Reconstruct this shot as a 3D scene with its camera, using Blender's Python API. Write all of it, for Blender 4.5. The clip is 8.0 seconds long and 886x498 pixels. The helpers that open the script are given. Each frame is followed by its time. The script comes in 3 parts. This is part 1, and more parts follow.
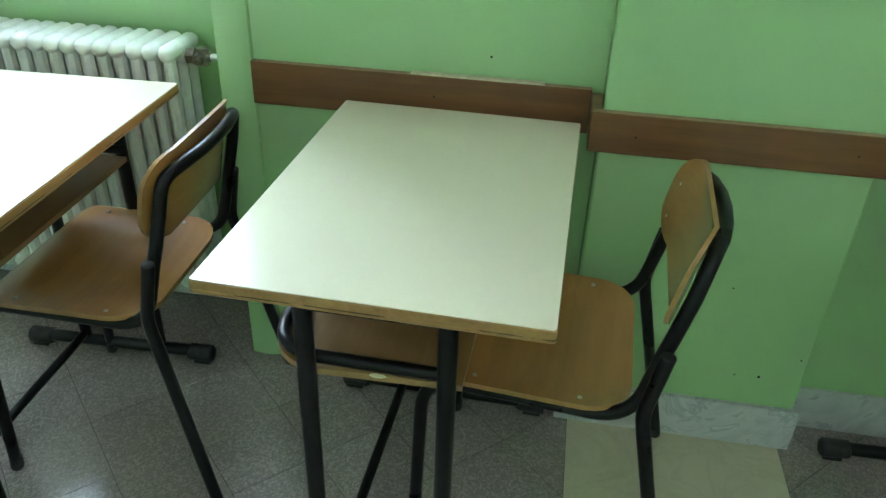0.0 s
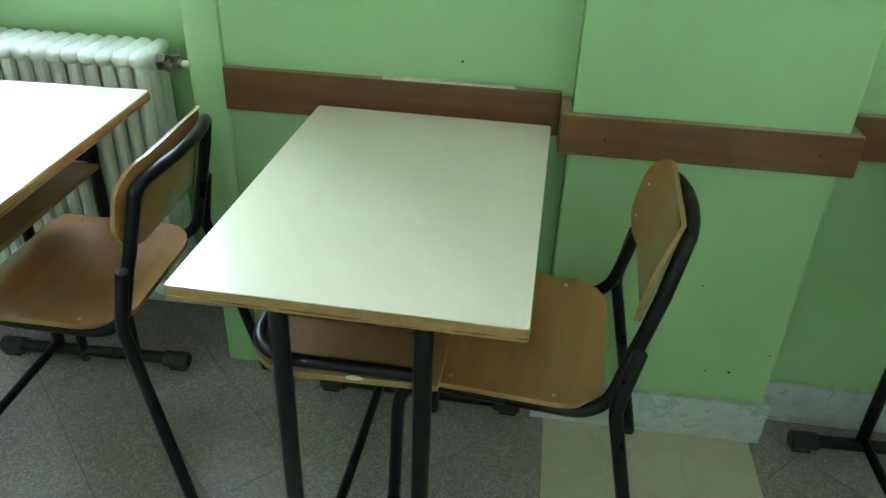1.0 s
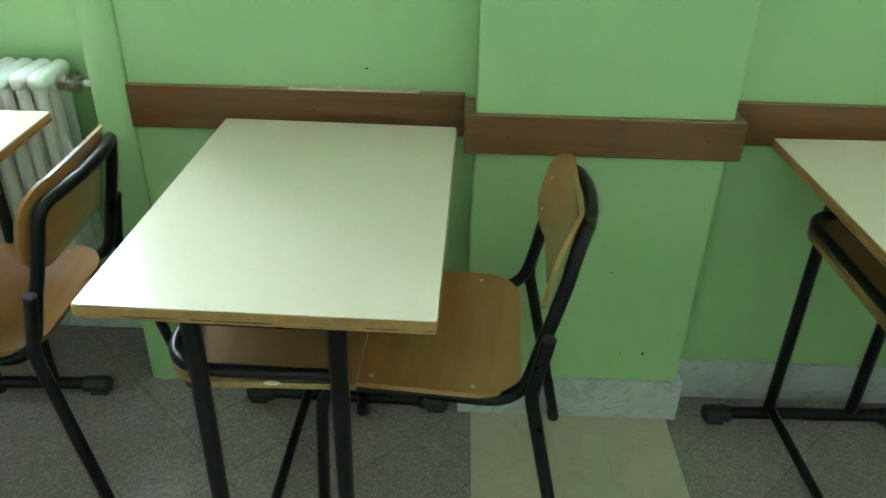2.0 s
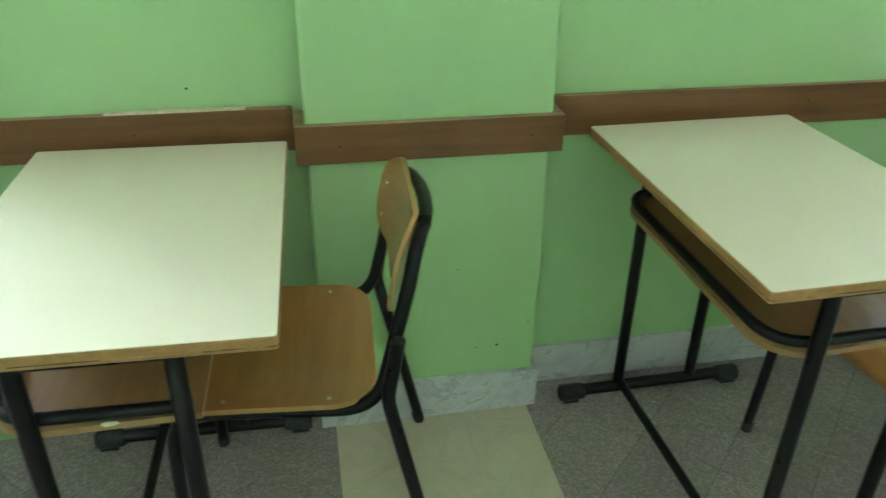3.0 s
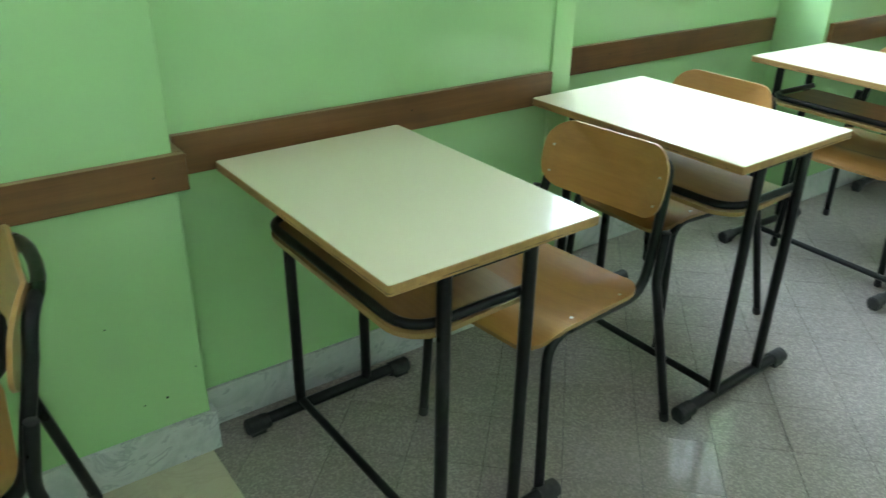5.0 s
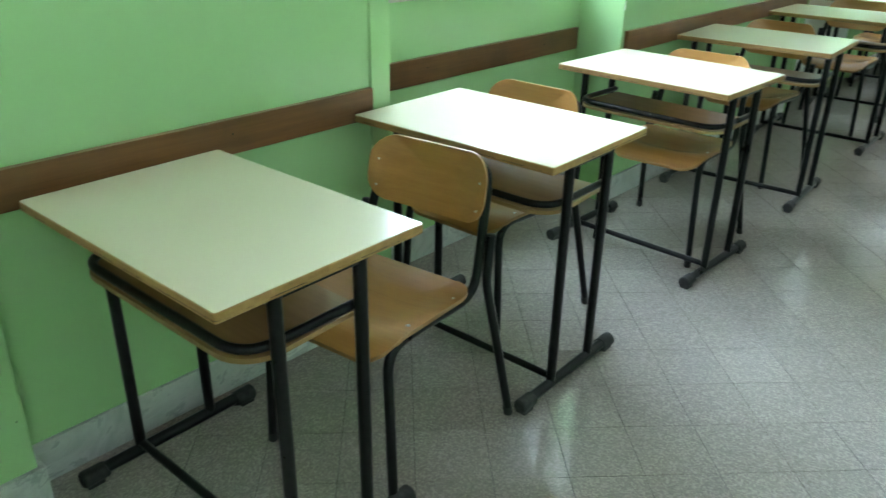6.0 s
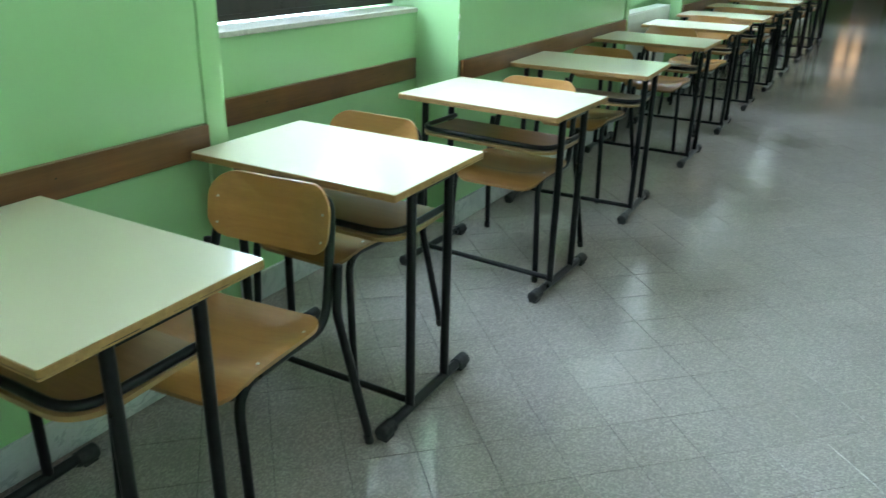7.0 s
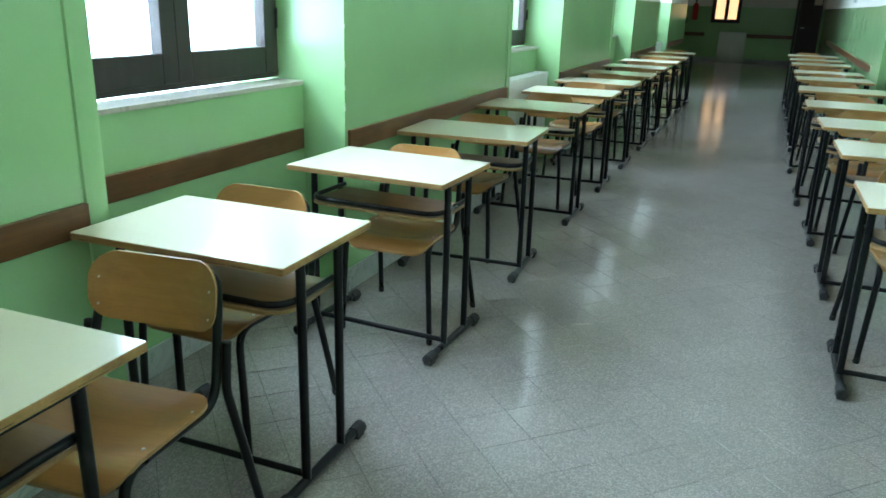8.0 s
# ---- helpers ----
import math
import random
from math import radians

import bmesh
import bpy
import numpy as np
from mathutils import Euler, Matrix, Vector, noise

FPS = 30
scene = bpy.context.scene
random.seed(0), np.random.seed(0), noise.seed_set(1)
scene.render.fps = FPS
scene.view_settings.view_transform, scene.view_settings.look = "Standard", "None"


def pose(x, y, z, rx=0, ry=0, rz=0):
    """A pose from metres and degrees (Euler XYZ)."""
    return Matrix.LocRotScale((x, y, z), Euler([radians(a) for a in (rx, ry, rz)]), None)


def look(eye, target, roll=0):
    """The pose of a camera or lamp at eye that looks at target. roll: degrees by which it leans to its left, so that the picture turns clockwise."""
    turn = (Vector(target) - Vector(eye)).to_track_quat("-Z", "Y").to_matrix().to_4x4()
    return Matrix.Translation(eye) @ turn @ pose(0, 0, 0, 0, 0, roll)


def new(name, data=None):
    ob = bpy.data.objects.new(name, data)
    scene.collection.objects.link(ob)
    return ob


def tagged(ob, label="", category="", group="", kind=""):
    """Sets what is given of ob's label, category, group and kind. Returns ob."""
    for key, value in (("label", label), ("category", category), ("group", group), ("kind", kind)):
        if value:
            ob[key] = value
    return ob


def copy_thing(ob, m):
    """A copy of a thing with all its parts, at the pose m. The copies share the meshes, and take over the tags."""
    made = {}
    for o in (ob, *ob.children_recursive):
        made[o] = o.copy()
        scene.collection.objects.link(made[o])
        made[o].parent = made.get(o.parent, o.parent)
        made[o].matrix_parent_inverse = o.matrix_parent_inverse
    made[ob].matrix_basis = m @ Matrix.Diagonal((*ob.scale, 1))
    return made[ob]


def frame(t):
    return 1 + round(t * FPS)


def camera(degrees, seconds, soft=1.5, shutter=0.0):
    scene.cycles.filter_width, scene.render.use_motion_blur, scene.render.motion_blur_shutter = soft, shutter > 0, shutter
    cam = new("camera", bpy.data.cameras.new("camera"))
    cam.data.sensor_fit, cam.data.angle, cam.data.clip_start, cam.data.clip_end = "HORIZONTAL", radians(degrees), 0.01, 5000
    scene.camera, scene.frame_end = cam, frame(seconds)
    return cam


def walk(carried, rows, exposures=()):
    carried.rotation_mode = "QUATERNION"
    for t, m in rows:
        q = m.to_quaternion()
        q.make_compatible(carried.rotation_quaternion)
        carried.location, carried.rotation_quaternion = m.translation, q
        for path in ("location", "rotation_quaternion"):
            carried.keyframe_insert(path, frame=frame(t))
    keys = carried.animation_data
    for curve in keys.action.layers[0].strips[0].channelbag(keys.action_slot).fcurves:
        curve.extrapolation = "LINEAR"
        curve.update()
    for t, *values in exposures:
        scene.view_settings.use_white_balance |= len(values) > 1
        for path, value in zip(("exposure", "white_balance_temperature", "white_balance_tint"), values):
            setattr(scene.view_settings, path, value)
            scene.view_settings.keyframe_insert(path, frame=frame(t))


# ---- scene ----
cam = camera(60.4, 8.0, soft=1.35, shutter=0.4)
PATH = [
    (0, (-0.083, -1.547, 1.338), (-0.345, 0.144, 0.301), 2.0),
    (0.5, (-0.077, -1.553, 1.339), (-0.329, 0.137, 0.299), 1.8),
    (1, (-0.078, -1.561, 1.344), (-0.278, 0.144, 0.318), 2.2),
    (2.5, (-0.012, -1.606, 1.354), (0.112, 0.126, 0.363), 0.9),
    (3, (0.001, -1.61, 1.344), (0.333, 0.108, 0.377), 0.9),
    (3.5, (0.016, -1.635, 1.353), (0.563, 0.038, 0.403), 1.5),
    (4, (0.038, -1.661, 1.367), (0.793, -0.057, 0.441), 1.5),
    (4.5, (0.068, -1.67, 1.356), (0.975, -0.134, 0.451), 1.2),
    (6, (0.104, -1.739, 1.37), (1.464, -0.541, 0.523), 1.1),
    (6.5, (0.106, -1.755, 1.368), (1.592, -0.69, 0.559), 1.1),
    (7, (0.115, -1.781, 1.378), (1.71, -0.854, 0.607), 1.5),
    (7.5, (0.112, -1.801, 1.399), (1.806, -0.997, 0.704), 1.8),
    (8, (0.094, -1.827, 1.418), (1.854, -1.105, 0.801), 1.7),
]
EXPOSURES = [(0, 0.07, 6780, 17), (1, 0.08, 6850, 17), (2.5, 0.27, 7250, 19), (3.5, 0.50, 7200, 18), (4.5, 0.37, 7080, 17), (6, 0.30, 6800, 15), (8, 0.09, 6380, 12)]
walk(cam, [(t, look(e, g, r)) for t, e, g, r in PATH], EXPOSURES)

# ---------- world and light ----------
world = bpy.data.worlds.new("sky")
scene.world = world
world.use_nodes = True
wn = world.node_tree
sky = wn.nodes.new("ShaderNodeTexSky")
sky.sky_type, sky.sun_disc, sky.sun_elevation, sky.sun_rotation = "NISHITA", False, radians(50), radians(180)
wn.links.new(sky.outputs[0], wn.nodes["Background"].inputs[0])
wn.nodes["Background"].inputs[1].default_value = 0.12
sun_data = bpy.data.lights.new("sun", "SUN")
sun_data.energy, sun_data.angle, sun_data.color = 1.0, radians(12), (1, 0.96, 0.9)
sun_lamp = new("sun", sun_data)
sun_lamp.matrix_basis = look((0, -10, 12), (0, 0, 0))

WINDOW_WATTS = 116


def window_light(x0, x1, z0, z1, y, watts):
    """Daylight behind a window, leaning outwards as the sky's light falls."""
    lean = radians(18)
    w, h = x1 - x0, z1 - z0
    d = bpy.data.lights.new("window_daylight", "AREA")
    d.shape, d.size, d.size_y, d.color = "RECTANGLE", w + 0.9, h / math.cos(lean), (0.605, 0.85, 1.09)
    d.energy = watts * (w + 0.9) / w / math.cos(lean)
    ob = new("window_daylight", d)
    c = Vector(((x0 + x1) / 2, y + h / 2 * math.tan(lean), (z0 + z1) / 2))
    ob.matrix_basis = look(c, c + Vector((0, -math.cos(lean), -math.sin(lean))))
    return ob


# ---------- materials ----------
def mat(name, rough=0.5, metal=0.0):
    m = bpy.data.materials.new(name)
    m.use_nodes = True
    b = m.node_tree.nodes["Principled BSDF"]
    b.inputs["Roughness"].default_value, b.inputs["Metallic"].default_value = rough, metal
    return m, m.node_tree, b


def node(nt, kind, **values):
    n = nt.nodes.new("ShaderNode" + kind)
    for k, v in values.items():
        n.inputs[k].default_value = v
    return n


def coords(nt, scale=(1, 1, 1), randomly=False):
    c = nt.nodes.new("ShaderNodeTexCoord")
    m = node(nt, "Mapping", Scale=scale)
    nt.links.new(c.outputs["Object"], m.inputs["Vector"])
    if randomly:
        info = nt.nodes.new("ShaderNodeObjectInfo")
        mul = nt.nodes.new("ShaderNodeMath")
        mul.operation = "MULTIPLY"
        mul.inputs[1].default_value = 37.0
        nt.links.new(info.outputs["Random"], mul.inputs[0])
        nt.links.new(mul.outputs[0], m.inputs["Location"])
    return m.outputs[0]


def noise_tex(nt, vec, scale, detail=3.0, rough=0.55):
    n = node(nt, "TexNoise", Scale=scale, Detail=detail, Roughness=rough)
    nt.links.new(vec, n.inputs["Vector"])
    return n.outputs["Fac"]


def ramp(nt, fac, *stops):
    r = nt.nodes.new("ShaderNodeValToRGB")
    while len(r.color_ramp.elements) < len(stops):
        r.color_ramp.elements.new(0.5)
    for e, (p, c) in zip(r.color_ramp.elements, stops):
        e.position, e.color = p, (*c, 1) if len(c) == 3 else c
    nt.links.new(fac, r.inputs[0])
    return r.outputs[0]


def mix(nt, fac, a, b, how="MIX"):
    m = nt.nodes.new("ShaderNodeMixRGB")
    m.blend_type = how
    for sock, v in zip(m.inputs, (fac, a, b)):
        if isinstance(v, (int, float)):
            sock.default_value = v
        elif isinstance(v, tuple):
            sock.default_value = (*v, 1)
        else:
            nt.links.new(v, sock)
    return m.outputs[0]


def bump(nt, b, height, strength, distance=0.001):
    n = node(nt, "Bump", Strength=strength, Distance=distance)
    nt.links.new(height, n.inputs["Height"])
    nt.links.new(n.outputs[0], b.inputs["Normal"])


def scaled(nt, fac, lo, hi):
    n = node(nt, "MapRange", **{"To Min": lo, "To Max": hi})
    nt.links.new(fac, n.inputs["Value"])
    return n.outputs[0]


GREEN = (0.320, 0.535, 0.250)
DADO = 1.52


def wall_paint():
    """Glossy green enamel up to the dado line, matt white above it."""
    m, nt, b = mat("green_enamel")
    v = coords(nt)
    big, small = noise_tex(nt, v, 1.7, 4), noise_tex(nt, v, 55, 3)
    low = coords(nt, (1, 1, 0.35))
    g = mix(nt, scaled(nt, big, 0.0, 1.0), tuple(c * 0.88 for c in GREEN), tuple(c * 1.1 for c in GREEN))
    chips = noise_tex(nt, v, 23, 5, 0.7)
    g = mix(nt, ramp(nt, chips, (0.76, (0, 0, 0)), (0.80, (0.4, 0.4, 0.4))), g, (0.16, 0.34, 0.13))
    sep = nt.nodes.new("ShaderNodeSeparateXYZ")
    nt.links.new(v, sep.inputs[0])
    wob = nt.nodes.new("ShaderNodeMath")
    wob.operation = "GREATER_THAN"
    wob.inputs[1].default_value = DADO
    nt.links.new(sep.outputs["Z"], wob.inputs[0])
    w = mix(nt, big, (0.76, 0.73, 0.64), (0.82, 0.79, 0.70))
    nt.links.new(mix(nt, wob.outputs[0], g, w), b.inputs["Base Color"])
    smear = noise_tex(nt, low, 6, 4)
    gloss = mix(nt, wob.outputs[0], scaled(nt, smear, 0.13, 0.22), (0.8, 0.8, 0.8))
    nt.links.new(gloss, b.inputs["Roughness"])
    h = mix(nt, 0.25, noise_tex(nt, v, 9, 3), small)
    bump(nt, b, h, 0.22, 0.003)
    return m


def wood(name, dark, light, rough, grain_axis, scale=1.0, wear=0.0, coat=0.0):
    m, nt, b = mat(name, rough)
    st = [26.0 * scale] * 3
    st["xyz".index(grain_axis)] = 1.6 * scale
    v = coords(nt, tuple(st), True)
    f1 = noise_tex(nt, v, 1.0, 6, 0.6)
    st2 = [150.0] * 3
    st2["xyz".index(grain_axis)] = 6.0
    f2 = noise_tex(nt, coords(nt, tuple(st2), True), 1.0, 3)
    c = ramp(nt, f1, (0.3, dark), (0.55, tuple((a + k) / 2 for a, k in zip(dark, light))), (0.75, light))
    c = mix(nt, 0.45, c, mix(nt, f2, dark, light), "MIX")
    blot = noise_tex(nt, coords(nt, (1, 1, 1), True), 6.0, 3)
    c = mix(nt, ramp(nt, blot, (0.5, (0, 0, 0)), (0.75, (0.5 * wear + 0.12,) * 3)), c, tuple(d * 0.55 for d in dark))
    info = nt.nodes.new("ShaderNodeObjectInfo")
    hsv = nt.nodes.new("ShaderNodeHueSaturation")
    nt.links.new(scaled(nt, info.outputs["Random"], 0.85, 1.12), hsv.inputs["Value"])
    nt.links.new(c, hsv.inputs["Color"])
    nt.links.new(hsv.outputs[0], b.inputs["Base Color"])
    nt.links.new(scaled(nt, blot, max(rough - 0.05, 0.1), rough + 0.06), b.inputs["Roughness"])
    bump(nt, b, f2, 0.12, 0.0006)
    if coat:
        b.inputs["Coat Weight"].default_value, b.inputs["Coat Roughness"].default_value = coat, 0.05
    return m


def speckled(name, a, c, rough, scale=60.0, spread=(0.35, 0.65), gloss=0.0):
    """A plain surface with fine speckle and soft stains."""
    m, nt, b = mat(name, rough)
    v = coords(nt, (1, 1, 1), True)
    f = noise_tex(nt, v, scale, 2)
    s = noise_tex(nt, v, 5.0, 4)
    col = ramp(nt, f, (spread[0], a), (spread[1], c))
    col = mix(nt, ramp(nt, s, (0.45, (0, 0, 0)), (0.75, (0.3, 0.3, 0.3))), col, tuple(x * 0.8 for x in a))
    nt.links.new(col, b.inputs["Base Color"])
    nt.links.new(scaled(nt, s, max(0.02, rough - 0.07), rough + 0.1), b.inputs["Roughness"])
    bump(nt, b, f, 0.06, 0.0005)
    return m


def terrazzo():
    m, nt, b = mat("terrazzo", 0.25)
    geo = nt.nodes.new("ShaderNodeNewGeometry")
    v = geo.outputs["Position"]
    vor = node(nt, "TexVoronoi", Scale=210.0)
    nt.links.new(v, vor.inputs["Vector"])
    chip = ramp(nt, vor.outputs["Color"], (0.28, (0.188, 0.167, 0.146)), (0.36, (0.257, 0.228, 0.203)), (0.62, (0.292, 0.260, 0.232)), (0.70, (0.447, 0.403, 0.358)))
    vor2 = node(nt, "TexVoronoi", Scale=430.0)
    nt.links.new(v, vor2.inputs["Vector"])
    fine = ramp(nt, vor2.outputs["Color"], (0.2, (0.226, 0.201, 0.180)), (0.9, (0.328, 0.293, 0.262)))
    col = mix(nt, 0.55, chip, fine)
    stain = noise_tex(nt, v, 2.2, 5, 0.6)
    col = mix(nt, ramp(nt, stain, (0.4, (0, 0, 0)), (0.8, (0.38, 0.38, 0.38))), col, (0.208, 0.182, 0.148))
    info = nt.nodes.new("ShaderNodeObjectInfo")
    hsv = nt.nodes.new("ShaderNodeHueSaturation")
    nt.links.new(scaled(nt, geo.outputs["Random Per Island"], 0.965, 1.03), hsv.inputs["Value"])
    nt.links.new(col, hsv.inputs["Color"])
    hs2 = nt.nodes.new("ShaderNodeHueSaturation")
    nt.links.new(scaled(nt, info.outputs["Random"], 0.97, 1.03), hs2.inputs["Value"])
    nt.links.new(hsv.outputs[0], hs2.inputs["Color"])
    nt.links.new(hs2.outputs[0], b.inputs["Base Color"])
    nt.links.new(scaled(nt, stain, 0.09, 0.21), b.inputs["Roughness"])
    b.inputs["IOR"].default_value = 1.66
    bump(nt, b, noise_tex(nt, v, 14, 3), 0.10, 0.002)
    return m


def marble(name, a, c, vein, rough):
    m, nt, b = mat(name, rough)
    v = coords(nt, (1, 1, 1), True)
    n1 = node(nt, "TexNoise", Scale=5.0, Detail=8.0, Roughness=0.65, Distortion=1.6)
    nt.links.new(v, n1.inputs["Vector"])
    col = ramp(nt, n1.outputs["Fac"], (0.35, a), (0.52, c), (0.56, vein), (0.6, c))
    col = mix(nt, 0.3, col, mix(nt, noise_tex(nt, v, 40, 3), a, c))
    nt.links.new(col, b.inputs["Base Color"])
    nt.links.new(scaled(nt, n1.outputs["Fac"], rough - 0.05, rough + 0.12), b.inputs["Roughness"])
    return m


def laminate():
    """Satin cream laminate with faint rubbed marks."""
    m, nt, b = mat("cream_laminate", 0.28)
    v = coords(nt, (1, 1, 1), True)
    fine = noise_tex(nt, v, 420, 2)
    soft = noise_tex(nt, v, 4.0, 2, 0.4)
    col = mix(nt, fine, (0.698, 0.651, 0.472), (0.728, 0.683, 0.502))
    col = mix(nt, scaled(nt, soft, 0.0, 0.25), col, (0.655, 0.606, 0.425))
    marks = noise_tex(nt, coords(nt, (60, 9, 1), True), 1.0, 2)
    col = mix(nt, ramp(nt, marks, (0.78, (0, 0, 0)), (0.84, (0.25, 0.25, 0.25))), col, (0.45, 0.44, 0.36))
    nt.links.new(col, b.inputs["Base Color"])
    nt.links.new(scaled(nt, soft, 0.15, 0.22), b.inputs["Roughness"])
    bump(nt, b, fine, 0.05, 0.0004)
    return m


def worn_line():
    """A dark glue line, rubbed away in places."""
    m, nt, b = mat("worn_ply_line", 0.6)
    f = noise_tex(nt, coords(nt, (14, 14, 3), True), 1.0, 4, 0.7)
    nt.links.new(ramp(nt, f, (0.36, (0.02, 0.014, 0.008)), (0.46, (0.08, 0.045, 0.02)), (0.53, (0.36, 0.20, 0.07))), b.inputs["Base Color"])
    return m


def chipped_black():
    """Black stove enamel with a few chips down to dull metal."""
    m, nt, b = mat("black_enamel", 0.36)
    v = coords(nt, (1, 1, 1), True)
    f = noise_tex(nt, v, 80, 2)
    col = mix(nt, f, (0.0035, 0.0037, 0.004), (0.0085, 0.009, 0.0095))
    chips = noise_tex(nt, v, 30, 4, 0.65)
    col = mix(nt, ramp(nt, chips, (0.745, (0, 0, 0)), (0.76, (1, 1, 1))), col, (0.22, 0.21, 0.19))
    nt.links.new(col, b.inputs["Base Color"])
    nt.links.new(scaled(nt, noise_tex(nt, v, 9, 3), 0.25, 0.32), b.inputs["Roughness"])
    b.inputs["Specular IOR Level"].default_value = 0.26
    bump(nt, b, f, 0.06, 0.0005)
    return m


M_WALL = wall_paint()
M_PLYLINE = worn_line()
M_CEIL = speckled("ceiling_white", (0.79, 0.74, 0.63), (0.83, 0.79, 0.69), 0.85, 20)
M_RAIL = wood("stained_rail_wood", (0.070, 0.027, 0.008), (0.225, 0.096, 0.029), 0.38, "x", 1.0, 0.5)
M_TOPEDGE = wood("pale_rail_top", (0.17, 0.10, 0.045), (0.40, 0.27, 0.13), 0.5, "x", 1.0, 0.5)
M_PLY = wood("varnished_plywood", (0.30, 0.126, 0.035), (0.485, 0.242, 0.070), 0.30, "y", 1.0, 0.2, 0.9)
M_PLYEDGE = wood("plywood_edge", (0.24, 0.115, 0.038), (0.42, 0.225, 0.080), 0.4, "y", 2.0)
M_SHELF = wood("dusty_plywood", (0.21, 0.115, 0.040), (0.37, 0.225, 0.090), 0.36, "y", 1.0, 0.4)
M_EDGE = wood("board_edge_wood", (0.25, 0.122, 0.037), (0.50, 0.285, 0.098), 0.5, "y", 2.0, 0.4)
M_LAM = laminate()
M_BLACK = chipped_black()
M_RUBBER = speckled("black_rubber", (0.014, 0.014, 0.014), (0.03, 0.03, 0.028), 0.7, 70)
M_TERR = terrazzo()
M_GROUT = speckled("dark_grout", (0.045, 0.043, 0.038), (0.08, 0.076, 0.068), 0.8, 80)
M_BAND = marble("cream_floor_stone", (0.42, 0.39, 0.26), (0.52, 0.49, 0.34), (0.46, 0.42, 0.29), 0.34)
M_SKIRT = marble("grey_marble", (0.36, 0.37, 0.36), (0.52, 0.53, 0.51), (0.28, 0.29, 0.29), 0.34)
M_SILL = marble("tan_marble", (0.40, 0.36, 0.29), (0.54, 0.49, 0.41), (0.36, 0.32, 0.26), 0.36)
M_RAD = speckled("radiator_enamel", (0.66, 0.68, 0.60), (0.74, 0.75, 0.68), 0.37, 40)
M_BRASS = speckled("dull_valve_metal", (0.20, 0.17, 0.13), (0.42, 0.38, 0.32), 0.4, 60)
M_STEEL = speckled("steel_screw", (0.5, 0.5, 0.48), (0.7, 0.7, 0.68), 0.3, 60)
for m_ in (M_BRASS, M_STEEL):
    m_.node_tree.nodes["Principled BSDF"].inputs["Metallic"].default_value = 1.0
M_FRAME = wood("dark_window_wood", (0.016, 0.010, 0.008), (0.045, 0.028, 0.022), 0.45, "z")
M_TAPE = speckled("pale_bare_wood", (0.50, 0.45, 0.30), (0.66, 0.60, 0.42), 0.6, 50)
M_RED = speckled("red_paint", (0.42, 0.02, 0.015), (0.5, 0.03, 0.02), 0.37, 40)
M_HOLE = speckled("dark_hole", (0.02, 0.018, 0.015), (0.03, 0.028, 0.02), 0.8, 60)

M_GLASS, nt_, b_ = mat("window_glass", 0.02)
b_.inputs["Transmission Weight"].default_value = 1.0
b_.inputs["IOR"].default_value = 1.45


# ---------- mesh helpers ----------
def finish(bm, name, material, smooth=False):
    bmesh.ops.recalc_face_normals(bm, faces=bm.faces)
    me = bpy.data.meshes.new(name)
    if smooth:
        for f in bm.faces:
            f.smooth = True
    bm.to_mesh(me)
    bm.free()
    if smooth:
        me.set_sharp_from_angle(angle=radians(38))
    me.materials.append(material)
    return me


def part(name, bm, material, parent, label="", smooth=True):
    """One mesh object under a thing or a part."""
    ob = new(name, finish(bm, name, material, smooth))
    ob.parent = parent
    return tagged(ob, label)


def thing(name, label, category, group="", m=None, kind=""):
    ob = new(name)
    ob.empty_display_size = 0.1
    tagged(ob, label, category, group, kind)
    if m is not None:
        ob.matrix_basis = m
    return ob


def setting(name, bm, material, label, smooth=False, category=""):
    ob = new(name, finish(bm, name, material, smooth))
    return tagged(ob, label, category or name.split("_")[0], "", "structure")


def prism(bm, pts, z0, z1):
    """A vertical prism over the plan outline pts."""
    lo = [bm.verts.new((x, y, z0)) for x, y in pts]
    hi = [bm.verts.new((x, y, z1)) for x, y in pts]
    n = len(pts)
    bm.faces.new(lo[::-1])
    bm.faces.new(hi)
    for i in range(n):
        bm.faces.new((lo[i], lo[(i + 1) % n], hi[(i + 1) % n], hi[i]))
    return lo + hi


def block(bm, x0, x1, y0, y1, z0, z1, bevel=0.0):
    vs = prism(bm, [(x0, y0), (x1, y0), (x1, y1), (x0, y1)], z0, z1)
    if bevel:
        es = {e for v in vs for e in v.link_edges}
        bmesh.ops.bevel(bm, geom=list(es), offset=bevel, segments=2, affect="EDGES", profile=0.5)


def fillet(pts, radius, steps=5):
    """The polyline pts with its corners rounded."""
    pts = [Vector(p) for p in pts]
    out = [pts[0]]
    for a, b, c in zip(pts, pts[1:], pts[2:]):
        u, w = (a - b), (c - b)
        r = min(radius, u.length * 0.45, w.length * 0.45)
        p, q = b + u.normalized() * r, b + w.normalized() * r
        for i in range(steps + 1):
            k = i / steps
            out.append((1 - k) ** 2 * p + 2 * k * (1 - k) * b + k * k * q)
    out.append(pts[-1])
    return out


